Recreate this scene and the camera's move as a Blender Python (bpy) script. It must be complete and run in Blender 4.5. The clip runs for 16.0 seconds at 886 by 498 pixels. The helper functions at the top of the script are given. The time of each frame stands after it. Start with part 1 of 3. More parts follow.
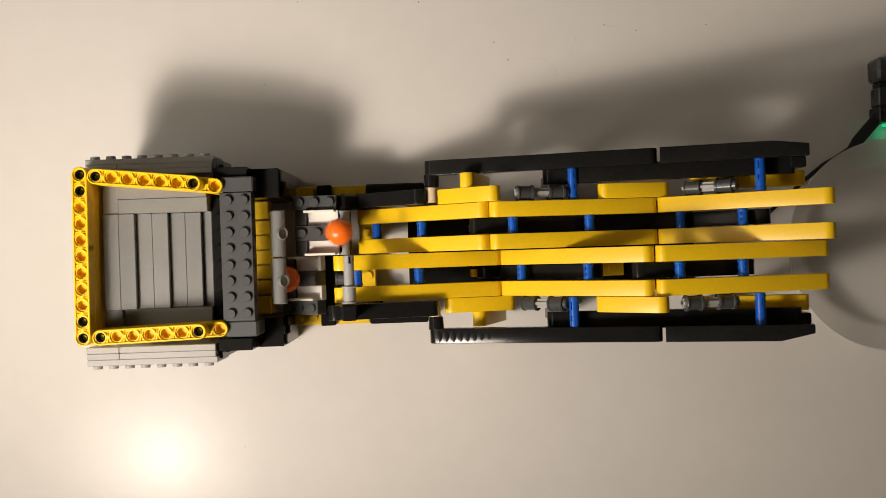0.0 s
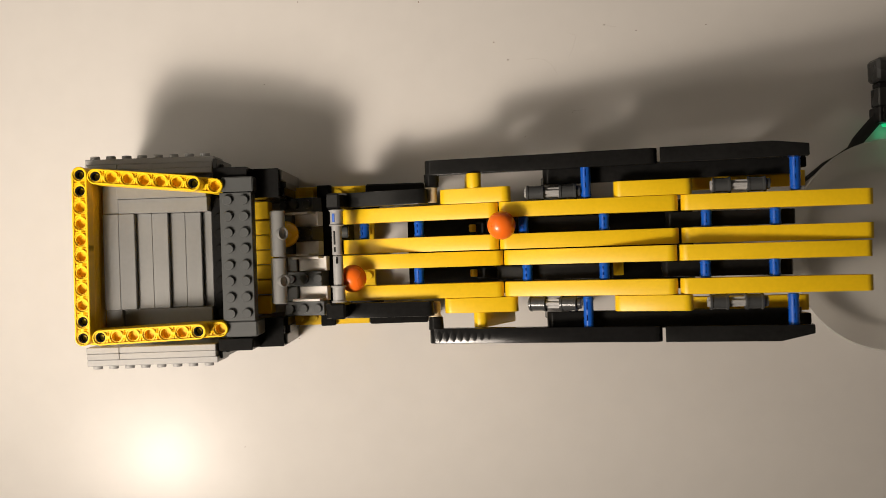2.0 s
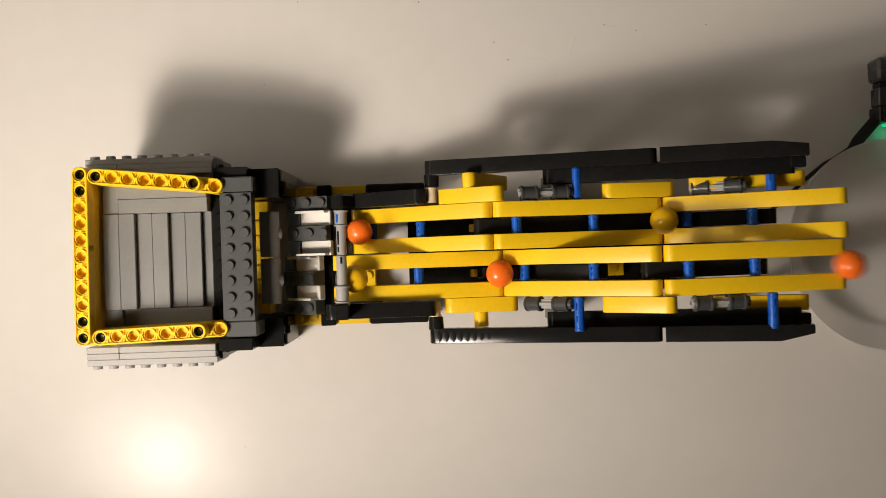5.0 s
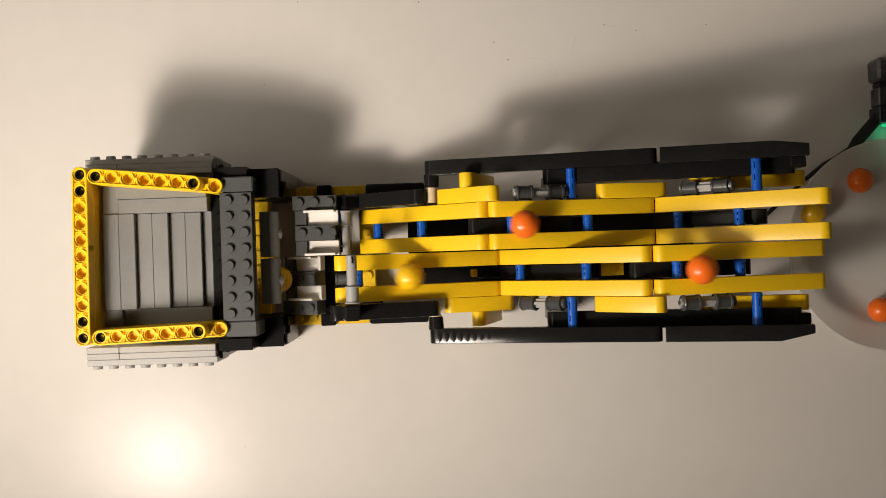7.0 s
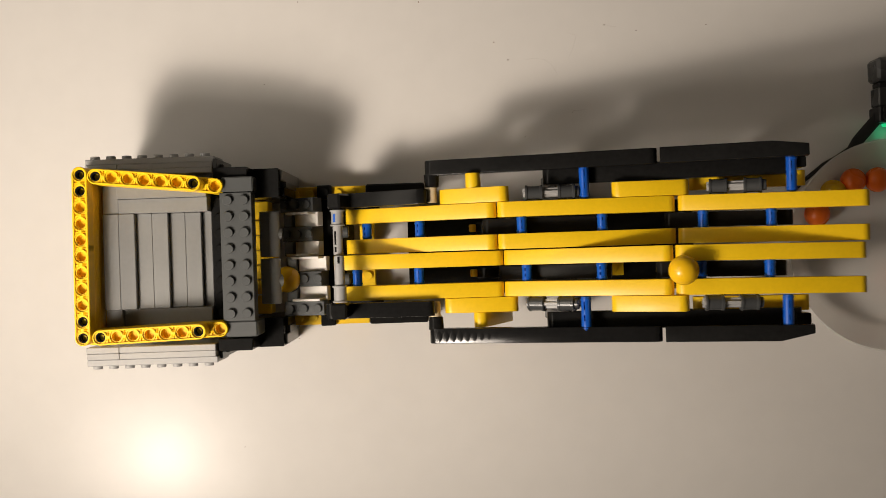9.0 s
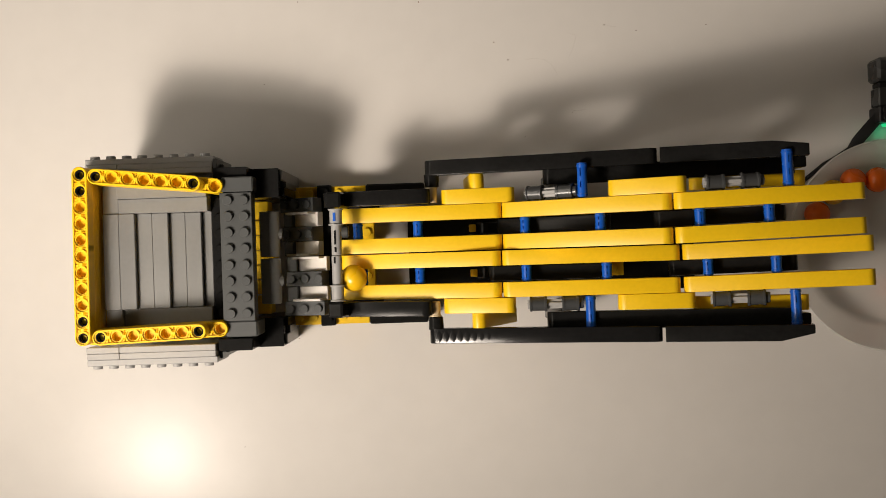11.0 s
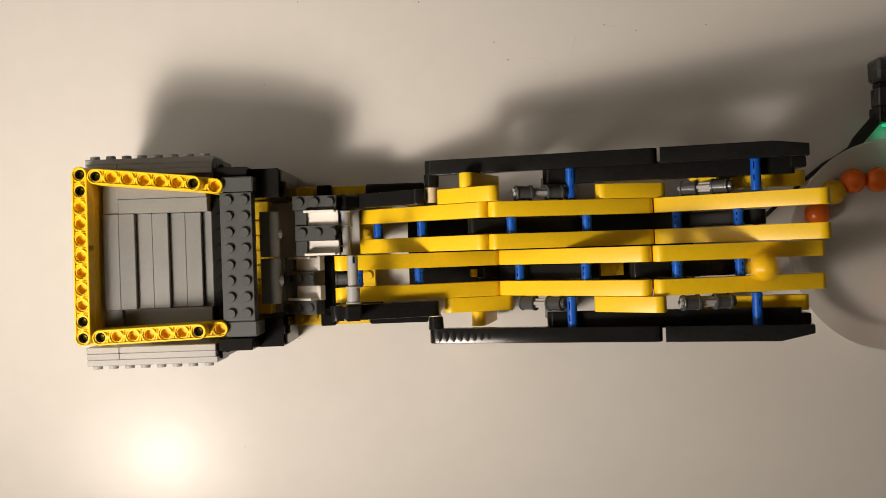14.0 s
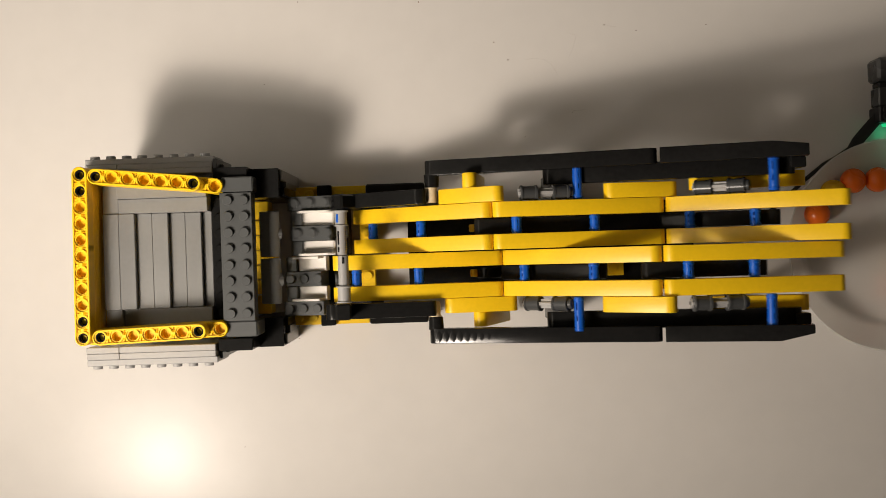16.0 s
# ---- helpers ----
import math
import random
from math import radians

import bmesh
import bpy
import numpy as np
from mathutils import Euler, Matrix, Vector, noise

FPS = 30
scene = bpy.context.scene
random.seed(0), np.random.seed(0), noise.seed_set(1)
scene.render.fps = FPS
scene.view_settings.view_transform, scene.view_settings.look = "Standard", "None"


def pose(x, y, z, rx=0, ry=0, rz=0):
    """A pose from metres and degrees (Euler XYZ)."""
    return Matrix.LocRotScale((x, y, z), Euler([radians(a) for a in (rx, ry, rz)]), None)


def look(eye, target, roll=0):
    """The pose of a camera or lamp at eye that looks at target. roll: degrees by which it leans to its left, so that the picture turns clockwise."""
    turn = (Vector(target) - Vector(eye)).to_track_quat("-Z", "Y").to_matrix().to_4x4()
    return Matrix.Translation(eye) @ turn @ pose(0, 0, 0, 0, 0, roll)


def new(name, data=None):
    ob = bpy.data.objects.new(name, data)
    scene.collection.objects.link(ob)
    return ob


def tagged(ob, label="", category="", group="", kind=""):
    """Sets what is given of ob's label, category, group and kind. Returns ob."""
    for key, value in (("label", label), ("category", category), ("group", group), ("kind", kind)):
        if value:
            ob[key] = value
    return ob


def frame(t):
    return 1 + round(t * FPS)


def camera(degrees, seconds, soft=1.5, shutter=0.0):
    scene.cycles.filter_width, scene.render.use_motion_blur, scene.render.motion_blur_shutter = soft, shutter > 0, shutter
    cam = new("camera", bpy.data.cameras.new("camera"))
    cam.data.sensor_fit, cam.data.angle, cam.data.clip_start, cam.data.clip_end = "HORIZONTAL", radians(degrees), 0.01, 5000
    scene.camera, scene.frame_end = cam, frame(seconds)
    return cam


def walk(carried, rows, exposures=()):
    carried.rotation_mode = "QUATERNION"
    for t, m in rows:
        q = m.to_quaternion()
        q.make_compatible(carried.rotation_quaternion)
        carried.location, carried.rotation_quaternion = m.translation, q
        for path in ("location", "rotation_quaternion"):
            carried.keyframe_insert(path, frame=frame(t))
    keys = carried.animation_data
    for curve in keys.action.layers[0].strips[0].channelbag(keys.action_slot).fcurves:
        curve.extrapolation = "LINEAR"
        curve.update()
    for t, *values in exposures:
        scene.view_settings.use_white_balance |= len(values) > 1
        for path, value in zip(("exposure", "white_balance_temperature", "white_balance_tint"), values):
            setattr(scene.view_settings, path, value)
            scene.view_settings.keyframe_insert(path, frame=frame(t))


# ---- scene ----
MM = 0.001
P = 2.3017                      # seconds of one turn of the crank
H = 0.0540                      # height of the pivot over the table
YAW = 1.92
BASE = (-0.00497, -0.00159)
BEAM = 0.0878                   # length of an eleven-hole beam

cam = camera(47.79, 16.0, soft=0.8, shutter=0.5)
walk(cam, [(0.0, pose(0, 0, 0.5709)), (16.0, pose(0, 0, 0.5709))])

# ---- light ----
world = bpy.data.worlds.new("room_light")
world.use_nodes = True
world.node_tree.nodes["Background"].inputs[0].default_value = (1.0, 0.86, 0.72, 1)
world.node_tree.nodes["Background"].inputs[1].default_value = 0.07
scene.world = world


def lamp(name, eye, target, size, watts, colour):
    d = bpy.data.lights.new(name, "AREA")
    d.shape, d.size, d.energy, d.color, d.spread = "DISK", size, watts, colour, radians(149)
    ob = new(name, d)
    ob.matrix_world = look(eye, target)
    return ob


# a desk lamp: its wide shade and the bulb in it
lamp("desk_lamp_shade_light", (-0.2714, -0.2036, 0.400), (0.13, 0.53, 0.05), 0.17, 1.84, (1.0, 0.876, 0.752))
lamp("desk_lamp_bulb_light", (-0.2676, -0.2007, 0.392), (0.13, 0.53, 0.05), 0.05, 0.76, (1.0, 0.876, 0.752))
# added fill lights, no lamps: wide west of the table, weak to the east
for nm, at, sx, sy, watts in (("west_fill_light", (-1.02, 0.10, 0.86), 0.4, 1.1, 6.6), ("east_fill_light", (1.65, 0, 1.69), 0.6, 3.4, 1.3)):
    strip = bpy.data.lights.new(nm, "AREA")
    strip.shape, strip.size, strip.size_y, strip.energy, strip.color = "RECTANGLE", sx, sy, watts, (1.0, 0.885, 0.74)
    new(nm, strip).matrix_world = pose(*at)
# the green indicator in the cable's plug
glow = bpy.data.lights.new("indicator_glow", "POINT")
glow.energy, glow.color, glow.shadow_soft_size = 0.0005, (0.06, 1.0, 0.45), 0.002
new("indicator_glow", glow).matrix_world = pose(0.2505, 0.0660, 0.006)
scene.view_settings.exposure = 0.0


# ---- materials ----
def material(name, colour, rough=0.3, metal=0.0, grain=0.0, scale=60.0, bump=0.0, spec=0.5, coat=0.0, trans=0.0, vary=0.0):
    m = bpy.data.materials.new(name)
    m.use_nodes = True
    nt = m.node_tree
    b = nt.nodes["Principled BSDF"]
    b.inputs["Roughness"].default_value = rough
    b.inputs["Metallic"].default_value = metal
    b.inputs["Specular IOR Level"].default_value = spec
    b.inputs["Coat Weight"].default_value = coat
    b.inputs["Transmission Weight"].default_value = trans
    geo = nt.nodes.new("ShaderNodeTexCoord")
    fine = nt.nodes.new("ShaderNodeTexNoise")
    fine.inputs["Scale"].default_value, fine.inputs["Detail"].default_value = scale * 8, 4
    wide = nt.nodes.new("ShaderNodeTexNoise")
    wide.inputs["Scale"].default_value, wide.inputs["Detail"].default_value = scale, 3
    for n in (fine, wide):
        nt.links.new(geo.outputs["Object"], n.inputs["Vector"])
    add = nt.nodes.new("ShaderNodeMath")
    add.operation = "ADD"
    nt.links.new(fine.outputs["Fac"], add.inputs[0])
    nt.links.new(wide.outputs["Fac"], add.inputs[1])
    rng = nt.nodes.new("ShaderNodeMapRange")
    rng.inputs["From Min"].default_value, rng.inputs["From Max"].default_value = 0.6, 1.4
    rng.inputs["To Min"].default_value, rng.inputs["To Max"].default_value = 1 - grain, 1 + grain
    nt.links.new(add.outputs[0], rng.inputs["Value"])
    last = rng.outputs[0]
    if vary:
        info = nt.nodes.new("ShaderNodeObjectInfo")
        r2 = nt.nodes.new("ShaderNodeMapRange")
        r2.inputs["To Min"].default_value, r2.inputs["To Max"].default_value = 1 - vary, 1 + vary
        nt.links.new(info.outputs["Random"], r2.inputs["Value"])
        mul = nt.nodes.new("ShaderNodeMath")
        mul.operation = "MULTIPLY"
        nt.links.new(last, mul.inputs[0])
        nt.links.new(r2.outputs[0], mul.inputs[1])
        last = mul.outputs[0]
    mix = nt.nodes.new("ShaderNodeVectorMath")
    mix.operation = "SCALE"
    mix.inputs[0].default_value = colour
    nt.links.new(last, mix.inputs["Scale"])
    nt.links.new(mix.outputs[0], b.inputs["Base Color"])
    rr = nt.nodes.new("ShaderNodeMapRange")
    rr.inputs["To Min"].default_value, rr.inputs["To Max"].default_value = rough * 0.8, min(1, rough * 1.25)
    nt.links.new(wide.outputs["Fac"], rr.inputs["Value"])
    nt.links.new(rr.outputs[0], b.inputs["Roughness"])
    if bump:
        bp = nt.nodes.new("ShaderNodeBump")
        bp.inputs["Strength"].default_value, bp.inputs["Distance"].default_value = bump, 0.0002
        nt.links.new(fine.outputs["Fac"], bp.inputs["Height"])
        nt.links.new(bp.outputs[0], b.inputs["Normal"])
    return m


YELLOW = material("yellow_plastic", (0.83, 0.53, 0.008), 0.38, grain=0.05, bump=0.05, spec=0.4)
BLACK = material("black_plastic", (0.0105, 0.0105, 0.0103), 0.2, grain=0.25, bump=0.03, spec=0.10)
# same black plastic with more gloss, so the near guide beam shows glints
GLOSSBLACK = material("glossy_black_plastic", (0.0095, 0.0095, 0.0097), 0.16, grain=0.25, bump=0.05, spec=0.26)
BLUE = material("blue_plastic", (0.006, 0.09, 0.48), 0.28, grain=0.06, bump=0.05)
TAN = material("tan_plastic", (0.62, 0.50, 0.32), 0.35, grain=0.06)
DARKGREY = material("dark_grey_plastic", (0.073, 0.077, 0.077), 0.30, grain=0.07, bump=0.05, vary=0.05)
GREY = material("grey_plastic", (0.200, 0.201, 0.196), 0.30, grain=0.05, bump=0.05, vary=0.06)
LIGHTGREY = material("light_grey_plastic", (0.33, 0.326, 0.32), 0.32, grain=0.05, bump=0.05, vary=0.05)
JOINER = material("smoke_grey_plastic", (0.05, 0.052, 0.053), 0.26, grain=0.08, bump=0.05)
WHITE = material("white_plastic", (0.80, 0.77, 0.72), 0.32, grain=0.03)
ORANGE = material("orange_plastic", (0.90, 0.16, 0.012), 0.27, grain=0.03)
BALLYELLOW = material("ball_yellow_plastic", (0.83, 0.48, 0.008), 0.27, grain=0.03)
TABLE = material("table_top", (0.695, 0.668, 0.636), 0.20, grain=0.025, scale=9, bump=0.03, spec=0.12)
PAINT = material("wall_paint", (0.6, 0.56, 0.5), 0.8, grain=0.04, scale=4)
# the unseen ceiling is darkened to dim its reflection in black parts
CEILING = material("ceiling_paint", (0.34, 0.31, 0.27), 0.85, grain=0.04, scale=4)
RUBBER = material("black_rubber", (0.014, 0.014, 0.015), 0.5, grain=0.15)
MILK = material("milky_plastic", (0.88, 0.87, 0.84), 0.3, grain=0.02, scale=20)


def let_through(m, share, glow):
    """Thin plastic: some light passes straight, some is spread by the wall."""
    nt = m.node_tree
    b, out = nt.nodes["Principled BSDF"], nt.nodes["Material Output"]
    clear, milk = nt.nodes.new("ShaderNodeBsdfTransparent"), nt.nodes.new("ShaderNodeBsdfTranslucent")
    milk.inputs["Color"].default_value = (0.93, 0.92, 0.89, 1)
    m1, m2 = nt.nodes.new("ShaderNodeMixShader"), nt.nodes.new("ShaderNodeMixShader")
    m1.inputs[0].default_value, m2.inputs[0].default_value = glow, share
    nt.links.new(b.outputs[0], m1.inputs[1])
    nt.links.new(milk.outputs[0], m1.inputs[2])
    nt.links.new(m1.outputs[0], m2.inputs[1])
    nt.links.new(clear.outputs[0], m2.inputs[2])
    nt.links.new(m2.outputs[0], out.inputs["Surface"])


let_through(MILK, 0.44, 0.38)
GREEN = material("green_indicator", (0.03, 0.5, 0.2), 0.3)
GREEN.node_tree.nodes["Principled BSDF"].inputs["Emission Color"].default_value = (0.03, 1.0, 0.38, 1)
GREEN.node_tree.nodes["Principled BSDF"].inputs["Emission Strength"].default_value = 0.5
CRUMB = material("brown_crumb", (0.17, 0.10, 0.06), 0.8, grain=0.3)


# ---- mesh tools (millimetres) ----
def mesh_of(name, bm, mat, smooth=False):
    me = bpy.data.meshes.new(name)
    bmesh.ops.recalc_face_normals(bm, faces=bm.faces[:])
    bm.to_mesh(me)
    bm.free()
    me.transform(Matrix.Scale(MM, 4))
    me.materials.append(mat)
    if smooth:
        me.shade_smooth()
        for p in me.polygons:
            p.use_smooth = True
        me.set_sharp_from_angle(angle=radians(35))
    return me


def part(name, bm, mat, parent, label="", at=None, smooth=True, kind=""):
    me = bm if isinstance(bm, bpy.types.Mesh) else mesh_of(name, bm, mat, smooth)
    ob = new(name, me)
    ob.parent = parent
    if at is not None:
        ob.matrix_basis = Matrix.Translation(at.translation * MM) @ at.to_3x3().to_4x4()
    if label:
        tagged(ob, label)
    if kind:
        tagged(ob, kind=kind)
    return ob


def box(bm, x0, x1, y0, y1, z0, z1, r=0.25):
    """A box with its edges bevelled by r."""
    v = [bm.verts.new((x, y, z)) for x in (x0, x1) for y in (y0, y1) for z in (z0, z1)]
    fs = [bm.faces.new([v[i] for i in q]) for q in ((0, 1, 3, 2), (4, 6, 7, 5), (0, 4, 5, 1), (2, 3, 7, 6), (0, 2, 6, 4), (1, 5, 7, 3))]
    if r:
        es = list({e for f in fs for e in f.edges})
        bmesh.ops.bevel(bm, geom=es, offset=r, segments=1, affect="EDGES", profile=0.5)
    return bm


def tube(bm, a, b, r, n=16, r2=None, cap=True, bevel=0.0):
    """A rod from a to b; bevel rounds its ends."""
    a, b = Vector(a), Vector(b)
    d = (b - a)
    q = d.to_track_quat("Z", "Y")
    L = d.length
    r2 = r if r2 is None else r2
    prof = [(r - bevel, 0), (r, bevel), (r2, L - bevel), (r2 - bevel, L)] if bevel else [(r, 0), (r2, L)]
    rings = []
    for rad, h in prof:
        rings.append([bm.verts.new(a + q @ Vector((rad * math.cos(2 * math.pi * i / n), rad * math.sin(2 * math.pi * i / n), h))) for i in range(n)])
    for k in range(len(rings) - 1):
        for i in range(n):
            j = (i + 1) % n
            bm.faces.new((rings[k][i], rings[k][j], rings[k + 1][j], rings[k + 1][i]))
    if cap:
        bm.faces.new(rings[0][::-1])
        bm.faces.new(rings[-1])
    return bm


def lathe(bm, prof, n=48, centre=(0, 0, 0)):
    """Turns the profile (radius, height) round the z axis."""
    cx, cy, cz = centre
    rings = [[bm.verts.new((cx + max(r, 1e-4) * math.cos(2 * math.pi * i / n), cy + max(r, 1e-4) * math.sin(2 * math.pi * i / n), cz + h)) for i in range(n)] for r, h in prof]
    for k in range(len(rings) - 1):
        for i in range(n):
            j = (i + 1) % n
            bm.faces.new((rings[k][i], rings[k][j], rings[k + 1][j], rings[k + 1][i]))
    return bm


def slab(bm, n, y, w=7.6, h=7.8, x0=0.0, z=0.0, r=0.35, length=None):
    """A beam of n units from x0 along x, its holes facing sideways: rounded ends seen from the side, centre line at height z."""
    L = (8 * n - 0.2) if length is None else length
    k, R = 8, h / 2
    ring = []
    for i in range(k + 1):
        a = math.pi / 2 + math.pi * i / k
        ring.append((x0 + R + R * math.cos(a), z + R * math.sin(a)))
    for i in range(k + 1):
        a = -math.pi / 2 + math.pi * i / k
        ring.append((x0 + L - R + R * math.cos(a), z + R * math.sin(a)))
    a = [bm.verts.new((u, y - w / 2, v)) for u, v in ring]
    b = [bm.verts.new((u, y + w / 2, v)) for u, v in ring]
    m = len(ring)
    f0, f1 = bm.faces.new(a), bm.faces.new(b[::-1])
    for i in range(m):
        j = (i + 1) % m
        bm.faces.new((a[j], a[i], b[i], b[j]))
    if r:
        es = list(f0.edges) + list(f1.edges)
        bmesh.ops.bevel(bm, geom=es, offset=r, segments=2, affect="EDGES", profile=0.6)
    return bm


def holed(bm, n, w=7.6, h=7.8, x0=0.0, y0=0.0, z1=0.0, k=20):
    """A beam of n units along x with its holes facing up, top at z1; the first hole at x0."""
    def rim(c, first, last, grow=0.0):
        out = []
        for i in range(k):
            a = 2 * math.pi * (i + 0.5) / k
            ca, sa = math.cos(a), math.sin(a)
            R = w / 2 - grow
            if i in (k // 8, k - 1 - k // 8, k // 2 - 1 - k // 8, k // 2 + k // 8) and not ((first and ca < 0) or (last and ca > 0)):
                out.append((c + math.copysign(4.0, ca), math.copysign(R, sa)))
                continue
            if (first and ca < 0) or (last and ca > 0):
                out.append((c + R * ca, R * sa))
            else:
                s = min(4.0 / max(abs(ca), 1e-6), R / max(abs(sa), 1e-6))
                out.append((c + s * ca, s * sa))
        return out
    for c in range(n):
        cx = x0 + 8 * c
        levels = []
        def ring(pts, z):
            return [bm.verts.new((u, y0 + v, z)) for u, v in pts]
        circ = lambda r: [(cx + r * math.cos(2 * math.pi * (i + 0.5) / k), r * math.sin(2 * math.pi * (i + 0.5) / k)) for i in range(k)]
        first, last = c == 0, c == n - 1
        lip, low = [], []
        for i, (u, v) in enumerate(rim(cx, first, last, 0.9)):
            du = u - cx
            s = math.hypot(du, v)
            deep = 0.9 if s > 3.8 and abs(v) / s > 0.2 else 0.0
            s2 = max(s, 3.45)
            lip.append((cx + du / s * s2, v / s * s2))
            low.append(deep)
        dip = lambda pts: [bm.verts.new((u, y0 + v, z1 - d)) for (u, v), d in zip(pts, low)]
        levels = [ring(rim(cx, first, last), z1 - h), ring(rim(cx, first, last), z1 - 0.3), ring(rim(cx, first, last, 0.3), z1), ring(lip, z1), dip(lip), dip(circ(3.42)), ring(circ(3.42), z1),
                  ring(circ(3.25), z1), ring(circ(3.1), z1 - 0.15), ring(circ(3.1), z1 - 0.9), ring(circ(2.45), z1 - 0.9), ring(circ(2.45), z1 - 4.6)]
        for a, b in zip(levels, levels[1:]):
            for i in range(k):
                j = (i + 1) % k
                bm.faces.new((a[i], a[j], b[j], b[i]))
        # a floor closes each hole part-way down, added to brighten its inside
        bm.faces.new(levels[-1])
    bmesh.ops.remove_doubles(bm, verts=bm.verts[:], dist=0.02)
    return bm


def stud(bm, x, y, z, up=(0, 0, 1), r=2.4, h=1.7):
    a = Vector((x, y, z))
    return tube(bm, a, a + Vector(up) * h, r, 18, bevel=0.2)


def studs_mesh(name, mat):
    return mesh_of(name, stud(bmesh.new(), 0, 0, 0), mat, True)


def thing(name, label, category, at=None, group=""):
    ob = new(name)
    tagged(ob, label, category, group)
    if at is not None:
        ob.matrix_basis = at
    return ob


def T(x=0.0, y=0.0, z=0.0, rx=0, ry=0, rz=0):
    return pose(x, y, z, rx, ry, rz)


MODEL = pose(BASE[0], BASE[1], 0, 0, 0, YAW)

# ---- how the rails swing ----
# pitch of each rail pair in radians: the mean, then cosine and sine of one, two, three and four turns
SWING = {
    ("a", 1): (0.2435, 0.4358, 0.2053, -0.0114, -0.0404, 0.0071, 0.0465, 0.0036, -0.0208),
    ("a", 2): (0.2859, -0.4488, -0.2201, -0.0413, -0.0502, 0.0106, 0.0111, -0.0003, 0.0284),
    ("a", 3): (0.1810, 0.3728, 0.1764, 0.0459, 0.0196, 0.0210, 0.0362, 0.0210, -0.0103),
    ("b", 1): (0.2594, -0.4484, -0.1460, -0.0210, -0.0147, -0.0115, -0.0543, 0.0158, -0.0092),
    ("b", 2): (0.2563, 0.4306, 0.2234, -0.0053, -0.0280, -0.0066, 0.0013, 0.0121, -0.0221),
    ("b", 3): (0.2153, -0.3554, -0.2007, 0.0113, 0.0332, -0.0200, -0.0479, -0.0172, 0.0279),
}
# the motor runs a little fast and slow: seconds, lead
LEAD = ((0, 0.016), (1.5, 0.02), (2.5, 0.0), (3.0, 0.043), (3.5, -0.117), (3.7, -0.03), (4.0, 0.027), (4.3, 0.02), (6.3, -0.01), (7.0, -0.01), (9.2, -0.03), (11.4, 0.0), (14.0, 0.0), (15.0, 0.02), (15.5, 0.055), (16.0, 0.01))
PIVOT = 51.84                   # from the first rail's left end to the pivot
SIDE = {"a": 1, "b": -1}
INNER = 4.11                    # a lane's inner rail lies this far from the middle


# sideways play of the third rails, fitted to the camera's view: seconds in a turn, degrees
PLAY = ((0, 0.2, 0.4, 0.5, 0.6, 0.7, 0.8, 1.0, 1.2, 1.6, 1.8, 1.9, 2.0, 2.1, 2.2, P),
        (-0.05, 0.05, 0.2, -0.4, -0.9, -0.3, 0.3, 1.0, 0.9, 0.6, 1.3, 0.8, -0.4, -0.9, -0.4, -0.05))


# sideways shift near four seconds, fitted to the camera's view: millimetres aside, degrees
NUDGE = {("a", 2): (-1.2, 1.6), ("a", 3): (1.3, 3.0), ("b", 2): (0, 0.3), ("b", 3): (0.3, 2.4)}


def pitch(lane, s, t):
    c = SWING[lane, s]
    w = 2 * math.pi * (t + float(np.interp(t, [p[0] for p in LEAD], [p[1] for p in LEAD]))) / P
    return c[0] + sum(c[2 * h - 1] * math.cos(h * w) + c[2 * h] * math.sin(h * w) for h in (1, 2, 3, 4))


def chain(lane, t):
    """Left end (x, z) and pitch of the three rail pairs of a lane, in millimetres from the pivot's foot."""
    th = [pitch(lane, s, t) for s in (1, 2, 3)]
    x, z = -PIVOT * math.cos(th[0]), H / MM - PIVOT * math.sin(th[0])
    out = []
    for a in th:
        out.append((x, z, a))
        x += BEAM / MM * math.cos(a) + (0.70 if len(out) == 1 else 1.2)
        z += BEAM / MM * math.sin(a)
    return out


def on_rail(lane, s, along, over, t):
    x, z, a = chain(lane, t)[s - 1]
    return Vector((x + along * math.cos(a) - over * math.sin(a), SIDE[lane] * (INNER + 8), z + along * math.sin(a) + over * math.cos(a)))


# ---- the room and the table ----
def structure(name, bm, mat, label=""):
    ob = new(name, mesh_of(name, bm, mat, False))
    return tagged(ob, label, kind="structure")


structure("table_top", box(bmesh.new(), -700, 700, -450, 450, -25, 0, 2), TABLE, "smooth off-white laminate table top")
structure("floor", box(bmesh.new(), -2000, 2000, -2000, 2000, -790, -740, 0), PAINT, "plain floor")
for nm, b in (("wall_north", (-2000, 2000, 2000, 2100, -740, 1700)), ("wall_south", (-2000, 2000, -2100, -2000, -740, 1700)),
              ("wall_east", (2000, 2100, -2000, 2000, -740, 1700)), ("wall_west", (-2100, -2000, -2000, 2000, -740, 1700))):
    structure(nm, box(bmesh.new(), *b, 0), PAINT, "plain painted wall")
structure("ceiling", box(bmesh.new(), -2000, 2000, -2000, 2000, 1700, 1760, 0), CEILING, "plain ceiling")

